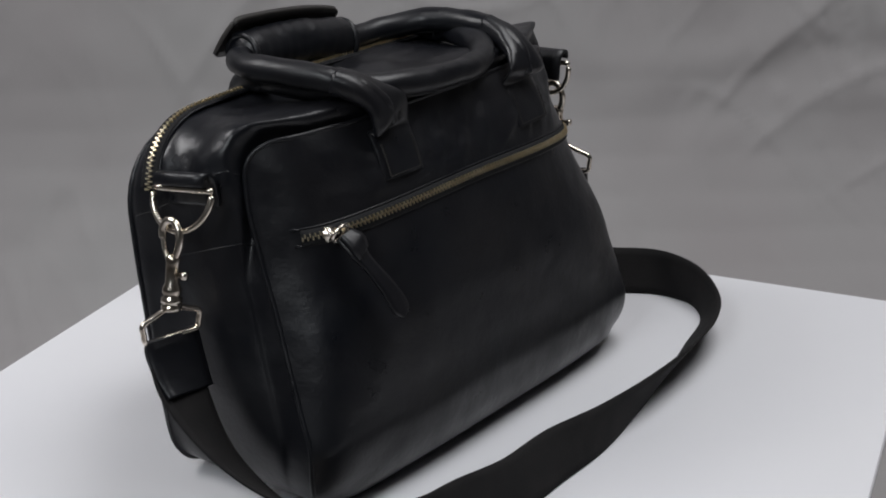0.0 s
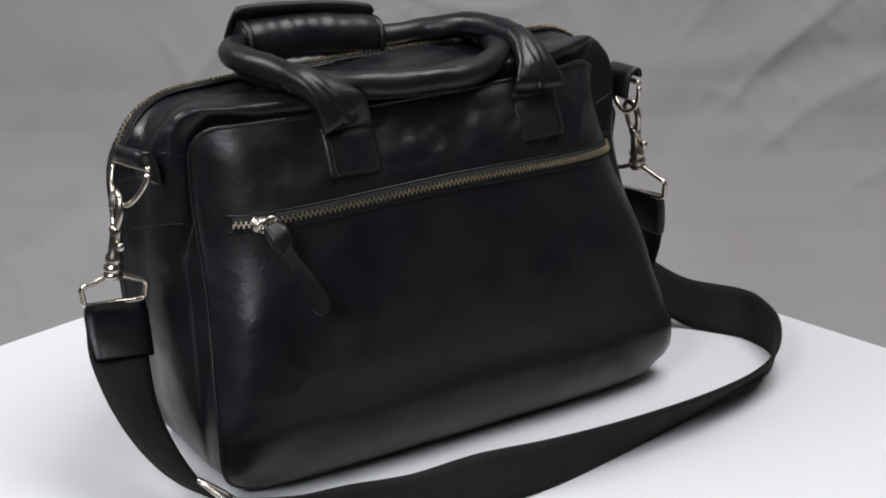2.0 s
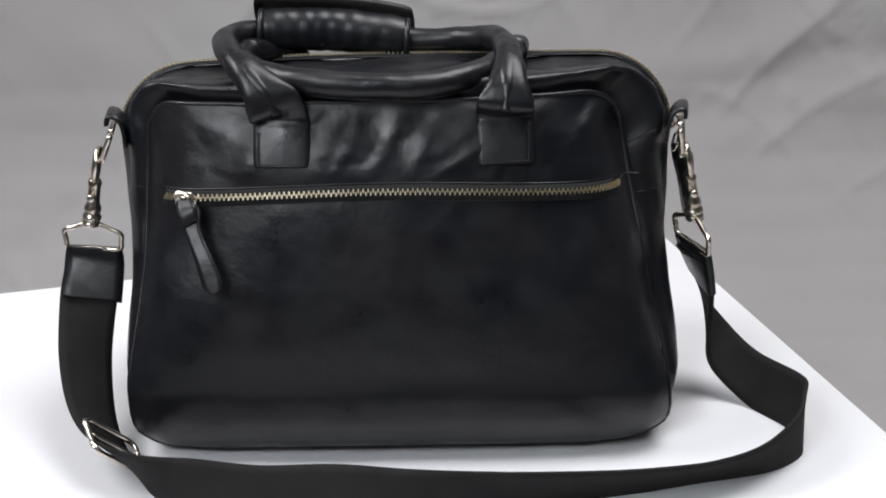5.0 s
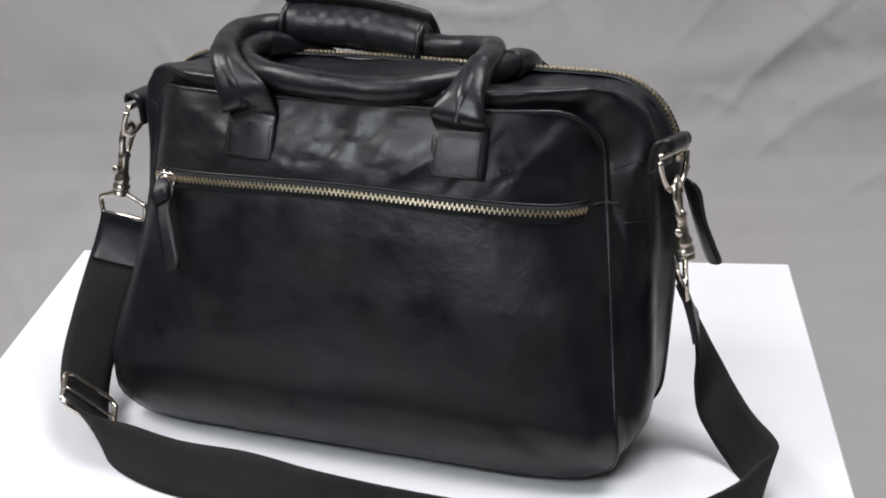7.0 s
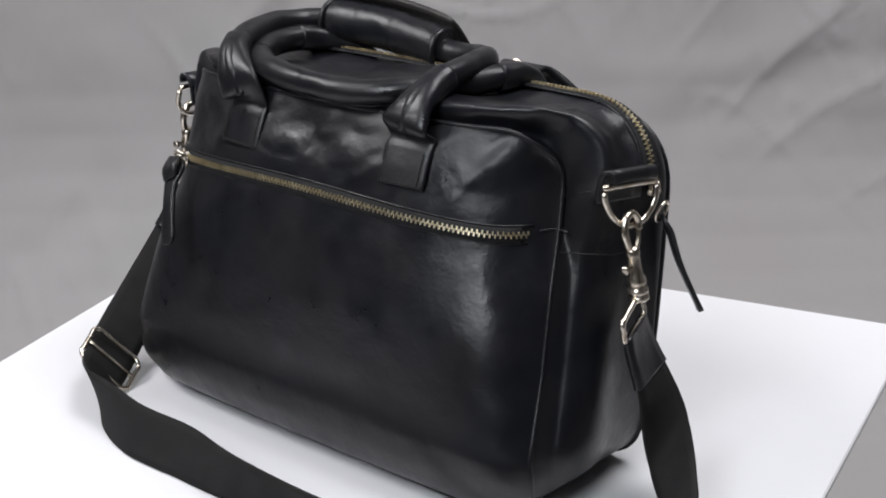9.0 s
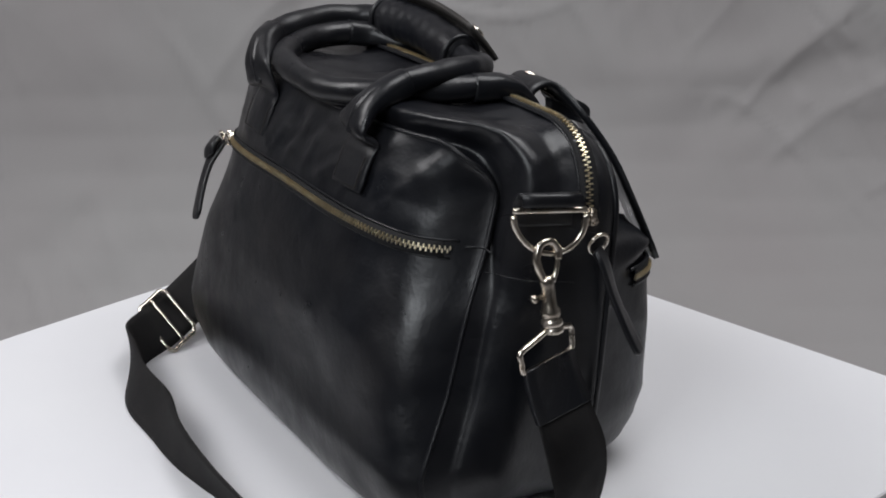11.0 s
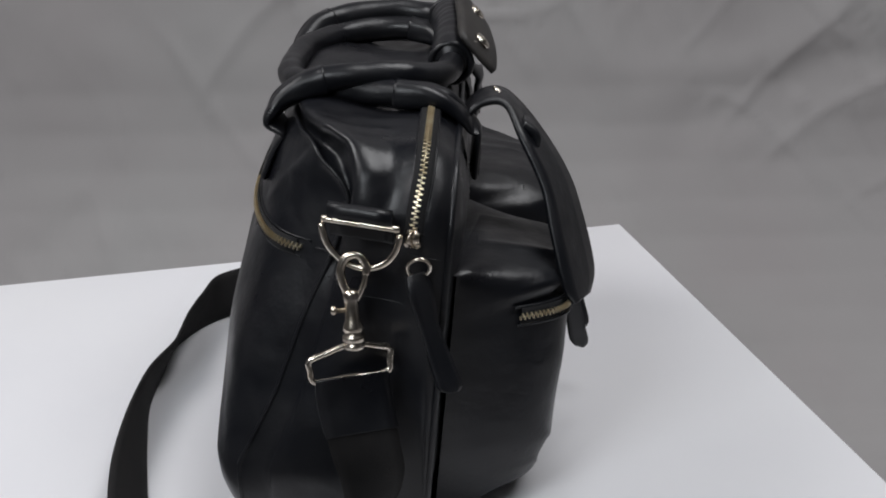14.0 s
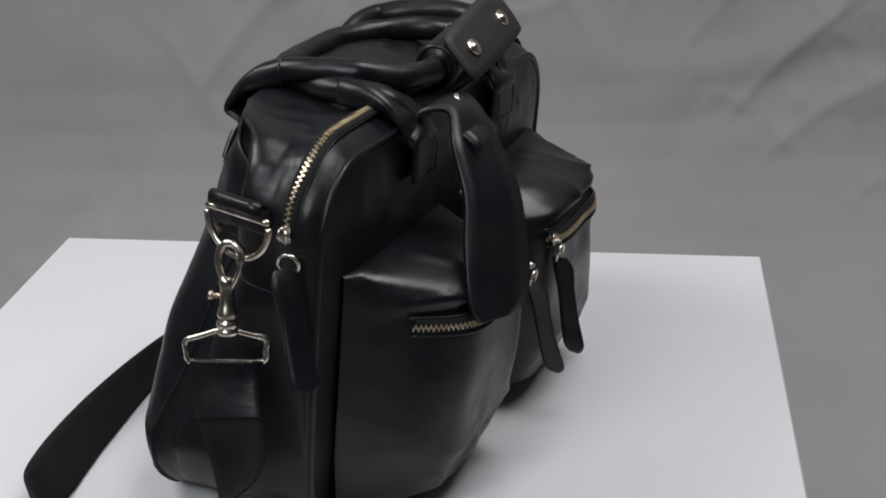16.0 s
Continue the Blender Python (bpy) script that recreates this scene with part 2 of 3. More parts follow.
ROLL_L = ((0.0, 0.10, 0.16, 0.19, 0.2235, 0.25), (-0.196, -0.190, -0.184, -0.185, -0.1885, -0.1885))
ROLL_R = ((0.0, 0.10, 0.16, 0.20, 0.2228, 0.25), (0.1765, 0.168, 0.160, 0.1655, 0.1725, 0.172))
FRONT = outline(SEAM_L, SEAM_R, 0.236, 0.240, 0.022, 0.030, 0.026)
PUFF = outline(ROLL_L, ROLL_R, 0.2470, 0.2535, 0.022, 0.040, 0.028)
OUT = outline(BAND_L, BAND_R, 0.2425, 0.2470, 0.050, 0.050, 0.030)
REAR = outline(BAND_L, BAND_R, 0.2300, 0.2370, 0.046, 0.044, 0.030)
N = len(OUT)

FACE_Z = np.linspace(-0.02, 0.27, 291)
FACE_Y = np.interp(FACE_Z, [-0.02, 0.002, 0.005, 0.012, 0.028, 0.05, 0.08, 0.12, 0.16, 0.19, 0.21, 0.236, 0.25], [-0.0760, -0.0860, -0.0905, -0.0975, -0.1030, -0.1045, -0.1020, -0.097, -0.0875, -0.078, -0.0705, -0.0610, -0.050])
SMOOTH = np.exp(-np.linspace(-3.5, 3.5, 25) ** 2 / 2)
FACE_Y = np.convolve(np.pad(FACE_Y, 12, mode="edge"), SMOOTH / SMOOTH.sum(), mode="valid")
END_L = ((0.0, 0.02, 0.053, 0.078, 0.103, 0.132, 0.16, 0.193, 0.22, 0.25), (-0.072, -0.084, -0.0855, -0.074, -0.062, -0.050, -0.039, -0.028, -0.0235, -0.0225))
END_R = ((0.0, 0.02, 0.047, 0.0915, 0.143, 0.176, 0.207, 0.25), (-0.066, -0.080, -0.0815, -0.058, -0.038, -0.022, -0.011, -0.007))
TOP_X, TOP_Y = (-0.19, -0.172, -0.15, -0.10, 0.0, 0.06, 0.10, 0.134, 0.15, 0.17), (-0.022, -0.027, -0.043, -0.055, -0.056, -0.052, -0.043, -0.028, -0.012, -0.006)


def seam_end(x, z):
    return ease(z, *(END_R if x > XC else END_L))


def seam_front(x, z):
    """Depth of the stitched front edge: the ends lean back with height, the top runs forward between the handles."""
    y = seam_end(x, z)
    if z > ZC:
        return y + (ease(x, TOP_X, TOP_Y) - y) * sstep(0.206, 0.236, z)
    d = sstep(0.19, 0.12, abs(x - XC))
    return y + (-0.0845 - y) * d * sstep(0.03, 0.006, z)


def seam_back(x, z):
    return 0.033 + 0.09 * z


def front_y(x, z):
    """The bulged front face, level with the seam at its rim."""
    edge = ease(z, *(SEAM_R if x > XC else SEAM_L))
    s0 = min(abs((x - XC) / (edge - XC)), 1.0)
    e = 0.6 * s0 ** 3 + 0.4 * s0 ** 14
    e *= 0.55 + 0.45 * sstep(0.10, 0.17, z)
    e = e + (1 - e) * s0 ** 30
    yc = ease(z, FACE_Z, FACE_Y)
    y = yc + (seam_end(x, z) - yc) * e
    rim = min(abs(z - ZC) / 0.118, 1) ** (20 if z > ZC else 40)
    return y + (seam_front(x, z) - y) * rim


def dents(x, y, z, amount):
    v = Vector((x * 16, y * 16, z * 16))
    high = sstep(0.17, 0.21, z)
    soft = noise.noise(v * 0.8) * 0.0020 + noise.noise(v * 2.3) * 0.0006
    crease = (1 - abs(noise.noise(Vector((x * 22 + z * 14, y * 18, z * 20 - x * 8))))) ** 6 * 0.0007 * sstep(0.16, 0.20, z)
    fold = noise.noise(Vector((x * 9 + z * 5, y * 34, z * 7 - x * 4))) * 0.0010
    pull = (1 - abs(noise.noise(Vector((x * 26 - z * 19, y * 10, (x + z) * 7 + 3))))) ** 8 * 0.0016 * high
    wrinkle = (1 - abs(noise.noise(Vector((x * 48 - z * 30, y * 40, z * 44 + x * 22 + 9))))) ** 5 * 0.0008 + noise.noise(v * 5.5) * 0.0004
    wrinkle *= high * (0.4 + sstep(-0.1, 0.3, noise.noise(v * 0.9 + Vector((4, 1, 7)))))
    soft *= 1 + 0.9 * high
    return (soft + crease + fold + pull - wrinkle) * amount


def zip_z(x):
    return 0.1775 + 0.0088 * (1 - ((x + 0.012) / 0.151) ** 2)


def ring_of(pts, yfun):
    return np.array([(x, yfun(x, z), z) for x, z in pts])


F3 = ring_of(FRONT, seam_front)
B3 = ring_of(REAR, seam_back)
O3 = ring_of(OUT, lambda x, z: 0.031 + 0.006 * sstep(0.2, 0.245, z))
HIGH = np.array([sstep(0.15, 0.205, z) for x, z in FRONT])[:, None]
P3 = ring_of(PUFF, lambda x, z: seam_front(x, min(z, 0.2365) - 0.004) + 0.004)
P3 = HIGH * P3 + (1 - HIGH) * (0.78 * F3 + 0.22 * O3)
M3 = 0.42 * P3 + 0.58 * O3
M3 += (np.array((XC, 0, ZC)) - M3) * np.array((1, 0, 1)) * 0.018 * HIGH
KNOTS = (0.0, 0.07, 0.20, 0.46, 0.74, 0.90, 1.0)
G3 = F3 * 0.35 + P3 * 0.65 + (np.array((XC, 0, ZC)) - F3) * np.array((1, 0, 1)) * 0.10 * HIGH
U3 = 0.45 * O3 + 0.55 * B3 + (O3 - np.array((XC, 0, ZC))) * np.array((0.012, 0, 0.012))
RINGS = (F3, G3, P3, M3, O3, U3, B3)


def panel(sign, rings=64):
    vs, fs = [], []
    c = np.array((XC, ZC))
    edge = F3 if sign < 0 else B3
    for j in range(rings, 0, -1):
        s = (j / rings) ** 0.8
        for k in range(N):
            x, z = c + (edge[k][[0, 2]] - c) * s
            if sign < 0:
                y = front_y(x, z) + (edge[k][1] - front_y(edge[k][0], edge[k][2])) * s ** 10
            else:
                y = seam_back(x, z) + 0.010 * (1 - s ** 4) * sstep(0, 0.05, z)
            a = (0.4 + 0.8 * sstep(0.16, 0.22, z)) * (1 - s ** 12)
            if sign < 0 and -0.172 < x < 0.148:
                a *= 1 - 0.95 * math.exp(-((z - zip_z(x)) / 0.009) ** 2)
            vs.append((x, y + sign * dents(x, y, z, a), z))
    for j in range(rings - 1):
        for k in range(N):
            l = (k + 1) % N
            fs.append((j * N + k, j * N + l, (j + 1) * N + l, (j + 1) * N + k))
    vs.append((c[0], front_y(*c) if sign < 0 else seam_back(*c) + 0.01, c[1]))
    fs += [((rings - 1) * N + k, (rings - 1) * N + (k + 1) % N, len(vs) - 1) for k in range(N)]
    return vs, fs


def gusset_point(k, v):
    """A point on the band between the seams: k along the outline, v from front (0) to back (1)."""
    i = int(math.floor(k)) % N
    f = k - math.floor(k)
    j = min(max(int(np.searchsorted(KNOTS, v, side="right")) - 1, 0), len(KNOTS) - 2)
    t = (v - KNOTS[j]) / (KNOTS[j + 1] - KNOTS[j])
    q = [RINGS[min(max(j + d, 0), len(KNOTS) - 1)] for d in (-1, 0, 1, 2)]
    h = [KNOTS[min(max(j + d, 0), len(KNOTS) - 1)] for d in (-1, 0, 1, 2)]
    a, b, c, d = (r[i] * (1 - f) + r[(i + 1) % N] * f for r in q)
    w = h[2] - h[1]
    m0, m1 = (c - a) / (h[2] - h[0]) * w, (d - b) / (h[3] - h[1]) * w
    p = (2 * t ** 3 - 3 * t * t + 1) * b + (t ** 3 - 2 * t * t + t) * m0 + (3 * t * t - 2 * t ** 3) * c + (t ** 3 - t * t) * m1
    side = sstep(0.13, 0.160, abs(p[0] - XC)) * sstep(0.215, 0.15, p[2]) * sstep(0.0, 0.05, p[2])
    p[0] += math.copysign(1, p[0] - XC) * side * (0.0105 if p[0] > XC else 0.0065) * math.exp(-((v - 0.30) / 0.17) ** 2)
    p[2] = max(p[2], 0.002)
    return p


def gusset_surface(k, v):
    """The band with its dents."""
    p = gusset_point(k, v)
    q = np.array((p[0] - XC, 0, p[2] - ZC))
    p = p + q / np.linalg.norm(q) * dents(p[0], p[1], p[2], 1.3 * math.sin(math.pi * v))
    p[2] = max(p[2], 0.001)
    return p


def gusset():
    M = 48
    vs, fs = [], []
    for k in range(N):
        for j in range(M + 1):
            vs.append(gusset_surface(k, j / M))
    for k in range(N):
        l = (k + 1) % N
        for j in range(M):
            fs.append((k * (M + 1) + j, k * (M + 1) + j + 1, l * (M + 1) + j + 1, l * (M + 1) + j))
    return vs, fs


part("front_panel", panel(-1), LEATHER, bag)
part("gusset", gusset(), LEATHER, bag)
part("back_panel", panel(1), LEATHER, bag)
part("front_piping", tube([p + np.array((0, 0.0008, 0)) for p in F3[::2]], 0.0017, 8, True, 1), LEATHER, bag)
part("back_piping", tube([p for p in B3[::2]], 0.0022, 8, True, 1), LEATHER, bag)


def side_seams():
    """Stitched cross seams of the band at both ends of the bag."""
    for side in (1, -1):
        for z0, v1 in ((0.190, 0.95), (0.155, 0.62)):
            k = min((k for k in range(N) if (OUT[k][0] - XC) * side > 0.1), key=lambda k: abs(OUT[k][1] - z0))
            pts = []
            for v in np.linspace(0.03, v1, 24):
                pts.append(gusset_surface(k, v))
            part("side_seam", tube(pts, 0.0004, 6, False, 1), LEATHER, bag)


side_seams()


# ---- zips
def zip_run(path, normals, width, step, tooth):
    """Tape and two interlocked rows of metal teeth along a path lying on a surface."""
    P = np.array(path)
    L = np.concatenate([[0], np.cumsum(np.linalg.norm(np.diff(P, axis=0), axis=1))])
    n = int(L[-1] / step)
    teeth = []
    tape = []
    for i in range(0, len(P), 2):
        t = P[min(i + 1, len(P) - 1)] - P[max(i - 1, 0)]
        w = np.cross(normals[i], t / np.linalg.norm(t))
        tape.append((P[i] + np.array(normals[i]) * 0.0004, w / np.linalg.norm(w) * width))
    for k in range(n):
        s = (k + 0.5) * step
        c = np.array([np.interp(s, L, P[:, j]) for j in range(3)])
        i = min(int(np.searchsorted(L, s)), len(P) - 1)
        t = Vector(P[min(i + 1, len(P) - 1)] - P[max(i - 2, 0)]).normalized()
        nn = Vector(normals[i]).normalized()
        w = nn.cross(t).normalized()
        nn = t.cross(w)
        m = Matrix(((t.x, w.x, nn.x, c[0]), (t.y, w.y, nn.y, c[1]), (t.z, w.z, nn.z, c[2]), (0, 0, 0, 1)))
        off = tooth * 0.32 * (1 if k % 2 else -1)
        teeth.append(box(0, off, 0.0015, step * 0.62, tooth, 0.0019, m, 0.0002))
    return ribbon(tape, 0.0008, 1, 2), join(*teeth)


def slider(at, ex, ey, ez, scale=1.0):
    """A cast zip slider with its bridge: at a place with its own axes."""
    m = Matrix(((ex[0], ey[0], ez[0], at[0]), (ex[1], ey[1], ez[1], at[1]), (ex[2], ey[2], ez[2], at[2]), (0, 0, 0, 1))) @ Matrix.Scale(scale, 4)
    body = join(box(0, 0, 0.002, 0.010, 0.0085, 0.0034, m, 0.0012), box(0.003, 0, 0.002, 0.005, 0.0105, 0.003, m, 0.0012))
    bridge = tube([m @ Vector(p) for p in ((-0.004, 0, 0.003), (-0.003, 0, 0.0065), (0.001, 0, 0.007), (0.004, 0, 0.003))], 0.0012, 8)
    return join(body, bridge)


def ring(centre, a, b, r, wire, segs=8):
    c, a, b = np.array(centre), np.array(a, float), np.array(b, float)
    a, b = a / np.linalg.norm(a), b / np.linalg.norm(b)
    return tube([c + r * (math.cos(t) * a + math.sin(t) * b) for t in np.linspace(0, 2 * math.pi, 20, endpoint=False)], wire, segs, True, 2)


def seated(x, z, lift=0.0):
    return np.array((x, front_y(x, z) - lift, z))


def front_normal(x, z):
    h = 0.006
    n = np.cross(seated(x + h, z) - seated(x - h, z), seated(x, z + h) - seated(x, z - h))
    n = n / np.linalg.norm(n)
    return n if n[1] < 0 else -n


def front_zip():
    xs = np.linspace(-0.163, 0.139, 120)
    path = [seated(x, zip_z(x), 0.0012) for x in xs]
    nor = [front_normal(x, zip_z(x)) for x in xs]
    tape, teeth = zip_run(path, nor, 0.0048, 0.0016, 0.0027)
    z = part("front_zip", tape, TAPE, bag, "long brass-toothed zip across the front")
    part("zip_teeth", teeth, BRASS, z, "pale brass teeth", smooth=False)
    for s, nm in ((1, "upper"), (-1, "lower")):
        rim = [seated(x, zip_z(x) + s * 0.0050, 0.0004) for x in np.linspace(-0.166, 0.1395, 60)]
        part("zip_welt", tube(rim, 0.0008, 8, False, 1), LEATHER, z)
    part("zip_seam", tube([seated(x, 0.1785 - (x - 0.143) * 0.05, 0.0006) for x in np.linspace(0.142, 0.156, 8)], 0.0007, 6, False, 1), LEATHER, z)
    x0 = -0.149
    n = front_normal(x0, zip_z(x0))
    part("slider", slider(seated(x0, zip_z(x0), 0.002), (-1, 0, 0), np.cross(n, (-1, 0, 0)), n), NICKEL, z)
    part("pull_ring", ring((-0.147, -0.073, 0.180), (1, 0, 0.1), (0, -0.5, 1), 0.0062, 0.0012), NICKEL, z)
    part("pull_tab", ribbon([((-0.147, -0.074, 0.178), (0.004, 0, 0.001)), ((-0.144, -0.082, 0.172), (0.0065, 0.002, 0.003)), ((-0.141, -0.090, 0.162), (0.0045, 0.001, 0.002)),
                             ((-0.134, -0.099, 0.147), (0.0055, 0, 0.0015)), ((-0.129, -0.105, 0.133), (0.006, 0, 0.002)), ((-0.1275, -0.107, 0.128), (0.0025, 0, 0.001))], 0.0026, 6), LEATHER, z, "curled leather zip pull")
    part("tab_fold", ribbon([((-0.1475, -0.078, 0.181), (0.005, 0, 0.001)), ((-0.145, -0.085, 0.176), (0.006, 0.001, 0.003)), ((-0.143, -0.087, 0.169), (0.005, 0.001, 0.003))], 0.004, 6), LEATHER, z)


def main_zip():
    zi = [k for k in range(-N // 2, N // 2) if OUT[k % N][1] > 0.200]
    path, nor = [], []
    for k in np.linspace(min(zi), max(zi), 200):
        x, z = OUT[int(round(k)) % N]
        v = 0.74
        p = gusset_point(k, v)
        q = gusset_point(k, v + 0.05) - gusset_point(k, v - 0.05)
        t = gusset_point(k + 1, v) - gusset_point(k - 1, v)
        n = np.cross(q, t)
        n /= np.linalg.norm(n)
        if n.dot(p - np.array((XC, 0.03, 0.125))) < 0:
            n = -n
        path.append(p + n * 0.0018)
        nor.append(n)
    tape, teeth = zip_run(path, nor, 0.0056, 0.0016, 0.0027)
    z = part("main_zip", tape, TAPE, bag, "brass-toothed zip running over the top opening")
    part("zip_teeth", teeth, BRASS, z, "pale brass teeth", smooth=False)
    for s in (1, -1):
        rim = []
        for i in range(0, 200, 3):
            t = path[min(i + 1, 199)] - path[max(i - 1, 0)]
            w = np.cross(nor[i], t / np.linalg.norm(t))
            rim.append(path[i] + s * 0.0058 * w - 0.0006 * nor[i])
        part("zip_welt", tube(rim, 0.0008, 8, False, 1), LEATHER, z)
    e, n = path[0], nor[0]
    t = path[3] - path[0]
    t = -t / np.linalg.norm(t)
    part("slider", slider(e + t * 0.002, t, np.cross(n, t), n), NICKEL, z)
    part("pull_ring", ring((0.189, 0.033, 0.184), (0, 1, 0.1), (0.3, 0, 1), 0.0065, 0.0012), NICKEL, z)
    # pull in the bag's plain black leather, no wear in its colour
    part("pull_tab", ribbon([((0.191, 0.031, 0.181), (0.004, -0.0045, 0)), ((0.1945, 0.034, 0.173), (0.0058, -0.0062, 0.001)), ((0.199, 0.039, 0.152), (0.0046, -0.0048, 0.001)), ((0.2045, 0.046, 0.132), (0.0054, -0.0058, 0.001)),
                             ((0.2085, 0.051, 0.119), (0.0056, -0.0060, 0.001)), ((0.2095, 0.0518, 0.1155), (0.0030, -0.0032, 0.001))], 0.0028, 6), LEATHER, z, "flat leather zip pull")


# ---- handles
RIM = 0.0086
HANDLE_FRONT = [(-0.086, -0.0665, 0.236), (-0.096, -0.063, 0.2515), (-0.111, -0.046, 0.2625), (-0.122, -0.018, 0.2665), (-0.126, 0.012, 0.2665), (-0.118, 0.034, 0.2655), (-0.102, 0.0435, 0.265), (-0.05, 0.0475, 0.2625),
                (0.0, 0.0475, 0.2565), (0.034, 0.042, 0.2585), (0.055, 0.023, 0.2635), (0.063, -0.004, 0.2655), (0.065, -0.034, 0.2625), (0.063, -0.058, 0.2515), (0.061, -0.0675, 0.236)]
HANDLE_BACK = [(-0.084, 0.060, 0.234), (-0.098, 0.046, 0.249), (-0.112, 0.020, 0.2560), (-0.113, -0.010, 0.2565), (-0.098, -0.036, 0.2555), (-0.068, -0.055, 0.2540), (-0.03, -0.061, 0.2520), (0.012, -0.058, 0.2515), (0.043, -0.041, 0.2540),
               (0.060, -0.015, 0.2555), (0.072, 0.020, 0.2555), (0.070, 0.046, 0.251), (0.061, 0.060, 0.236)]


def handle(name, pts, label):
    def r(s):
        return RIM * (1 + 0.02 * math.sin(s * 70)) * (0.42 + 0.58 * sstep(0.0, 0.13, min(s, 1 - s)))
    v, f = tube(pts, r, 18, False, 12)
    v = [np.array(p) + 0.0009 * np.array(noise.noise_vector(Vector(p) * 60)) for p in v]
    h = part(name, (v, f), LEATHER, bag, label)
    seam = spline(pts, 12)[8:-8]
    part("handle_seam", tube([p + np.array((0, 0, -RIM * 1.02)) for p in seam], 0.0011, 6, False, 1), LEATHER, h)


def loft(stations, segs=20, n=6):
    """A closed body of rounded-flat sections: (centre, half width vector, half thickness)."""
    C, W, H = (spline([np.atleast_1d(s[k]) for s in stations], n) for k in range(3))
    vs, fs, m = [], [], len(C)
    for i in range(m):
        t = C[min(i + 1, m - 1)] - C[max(i - 1, 0)]
        nn = np.cross(t, W[i])
        nn /= np.linalg.norm(nn)
        for k in range(segs):
            a = 2 * math.pi * k / segs
            c, s = math.cos(a), math.sin(a)
            vs.append(C[i] + W[i] * math.copysign(abs(c) ** 0.7, c) + nn * float(H[i][0]) * math.copysign(abs(s) ** 0.8, s))
    fs = [(i * segs + k, i * segs + (k + 1) % segs, (i + 1) * segs + (k + 1) % segs, (i + 1) * segs + k) for i in range(m - 1) for k in range(segs)]
    fs += [tuple(range(segs)), tuple((m - 1) * segs + k for k in range(segs))]
    return vs, fs


def patch(name, x, w, front, curve):
    """The stitched leather foot of a handle, lying on the bag and folding up into the roll."""
    st = []
    for z in (0.2015, 0.205, 0.213, 0.223, 0.231):
        y = (front_y(x, z) - 0.0018) if front else seam_back(x, z) + 0.012
        st.append(((x, y, z), (w * (1 if z > 0.203 else 0.96), 0.001 * (1 if x > 0 else -1), 0), 0.0026))
    c = spline(curve, 12)
    c = c if abs(c[0][0] - x) < 0.05 else c[::-1]
    for i, ww, h in ((3, 0.0186, 0.0030), (8, 0.0166, 0.0044), (14, 0.0128, 0.0064), (20, 0.0102, 0.0084), (26, 0.0090, 0.0090)):
        t = c[i + 1] - c[i - 1]
        t /= np.linalg.norm(t)
        u = np.array((1.0, 0, 0)) - t * t[0]
        st.append((c[i], u / np.linalg.norm(u) * ww, h))
    v, f = loft(st)
    v = [np.array(p) + 0.0011 * np.array(noise.noise_vector(Vector(p) * 55)) * sstep(0.205, 0.235, p[2]) for p in v]
    p = part(name, (v, f), LEATHER, bag, "creased leather handle patch")
    stitch = []
    for i in range(30):
        u = i / 29 * 3
        e = (-1, 1 - 2 * u) if u < 1 else ((-1 + 2 * (u - 1), -1) if u < 2 else (1, -1 + 2 * (u - 2)))
        z = 0.2135 + e[1] * 0.0095
        y = (front_y(x, z) - 0.0046) if front else seam_back(x, z) + 0.0148
        stitch.append(box(x + e[0] * w * 0.80, y, z, 0.0018 if abs(e[1]) > 0.99 else 0.0007, 0.0008, 0.0007 if abs(e[1]) > 0.99 else 0.0018))
    part("stitching", join(*stitch), EDGE, p, smooth=False)


def grip():
    pts = [(-0.105, 0.0440, 0.2660), (-0.075, 0.0475, 0.2655), (-0.04, 0.0485, 0.2630), (-0.003, 0.0475, 0.2572)]

    def r(s):
        return 0.0152 * (1 - 0.10 * sstep(0.08, 0.0, s) - 0.12 * sstep(0.92, 1.0, s)) + 0.00025 * math.sin(s * 60)
    v, f = tube(pts, r, 24, False, 14, 0.92)
    v = [np.array(p) + 0.0006 * np.array(noise.noise_vector(Vector((p[0] * 70, p[1] * 40, p[2] * 40)))) for p in v]
    g = part("grip_wrap", (v, f), LEATHER, bag, "padded leather grip wrap closed with snaps")
    for s in ((-0.105, 0.0440, 0.2660), (-0.003, 0.0475, 0.2572)):
        part("wrap_rim", ring(s, (0, 1, 0), (0.05, 0, 1), 0.0135, 0.0022), LEATHER, g)
    hw = (0, 0.0125, -0.0150)
    part("snap_flap", ribbon([((-0.108, 0.0550, 0.2760), (0, 0.0085, -0.0100)), ((-0.104, 0.0585, 0.2760), (0, 0.0115, -0.0140)), ((-0.070, 0.0620, 0.2735), hw), ((-0.035, 0.0645, 0.2700), hw), ((-0.004, 0.0650, 0.2650), (0, 0.0115, -0.0140)), ((0.000, 0.0640, 0.2630), (0, 0.0085, -0.0100))], 0.0034, 6, 6, 0.0012), EDGE, g, "worn leather overlap")
    nrm = Vector((0.05, 0.76, 0.65)).normalized()
    for x, yy, zz in ((-0.0810, 0.0645, 0.2752), (-0.0165, 0.0685, 0.2690)):
        m = Matrix.Translation((x, yy, zz)) @ nrm.to_track_quat("Z", "Y").to_matrix().to_4x4()
        part("snap", lathe([(0.0062, -0.001), (0.0062, 0.0008), (0.0054, 0.0018), (0.0034, 0.0014), (0.0027, 0.0024), (0.0008, 0.0028)], m, 18), NICKEL, g, "pale metal snap button")


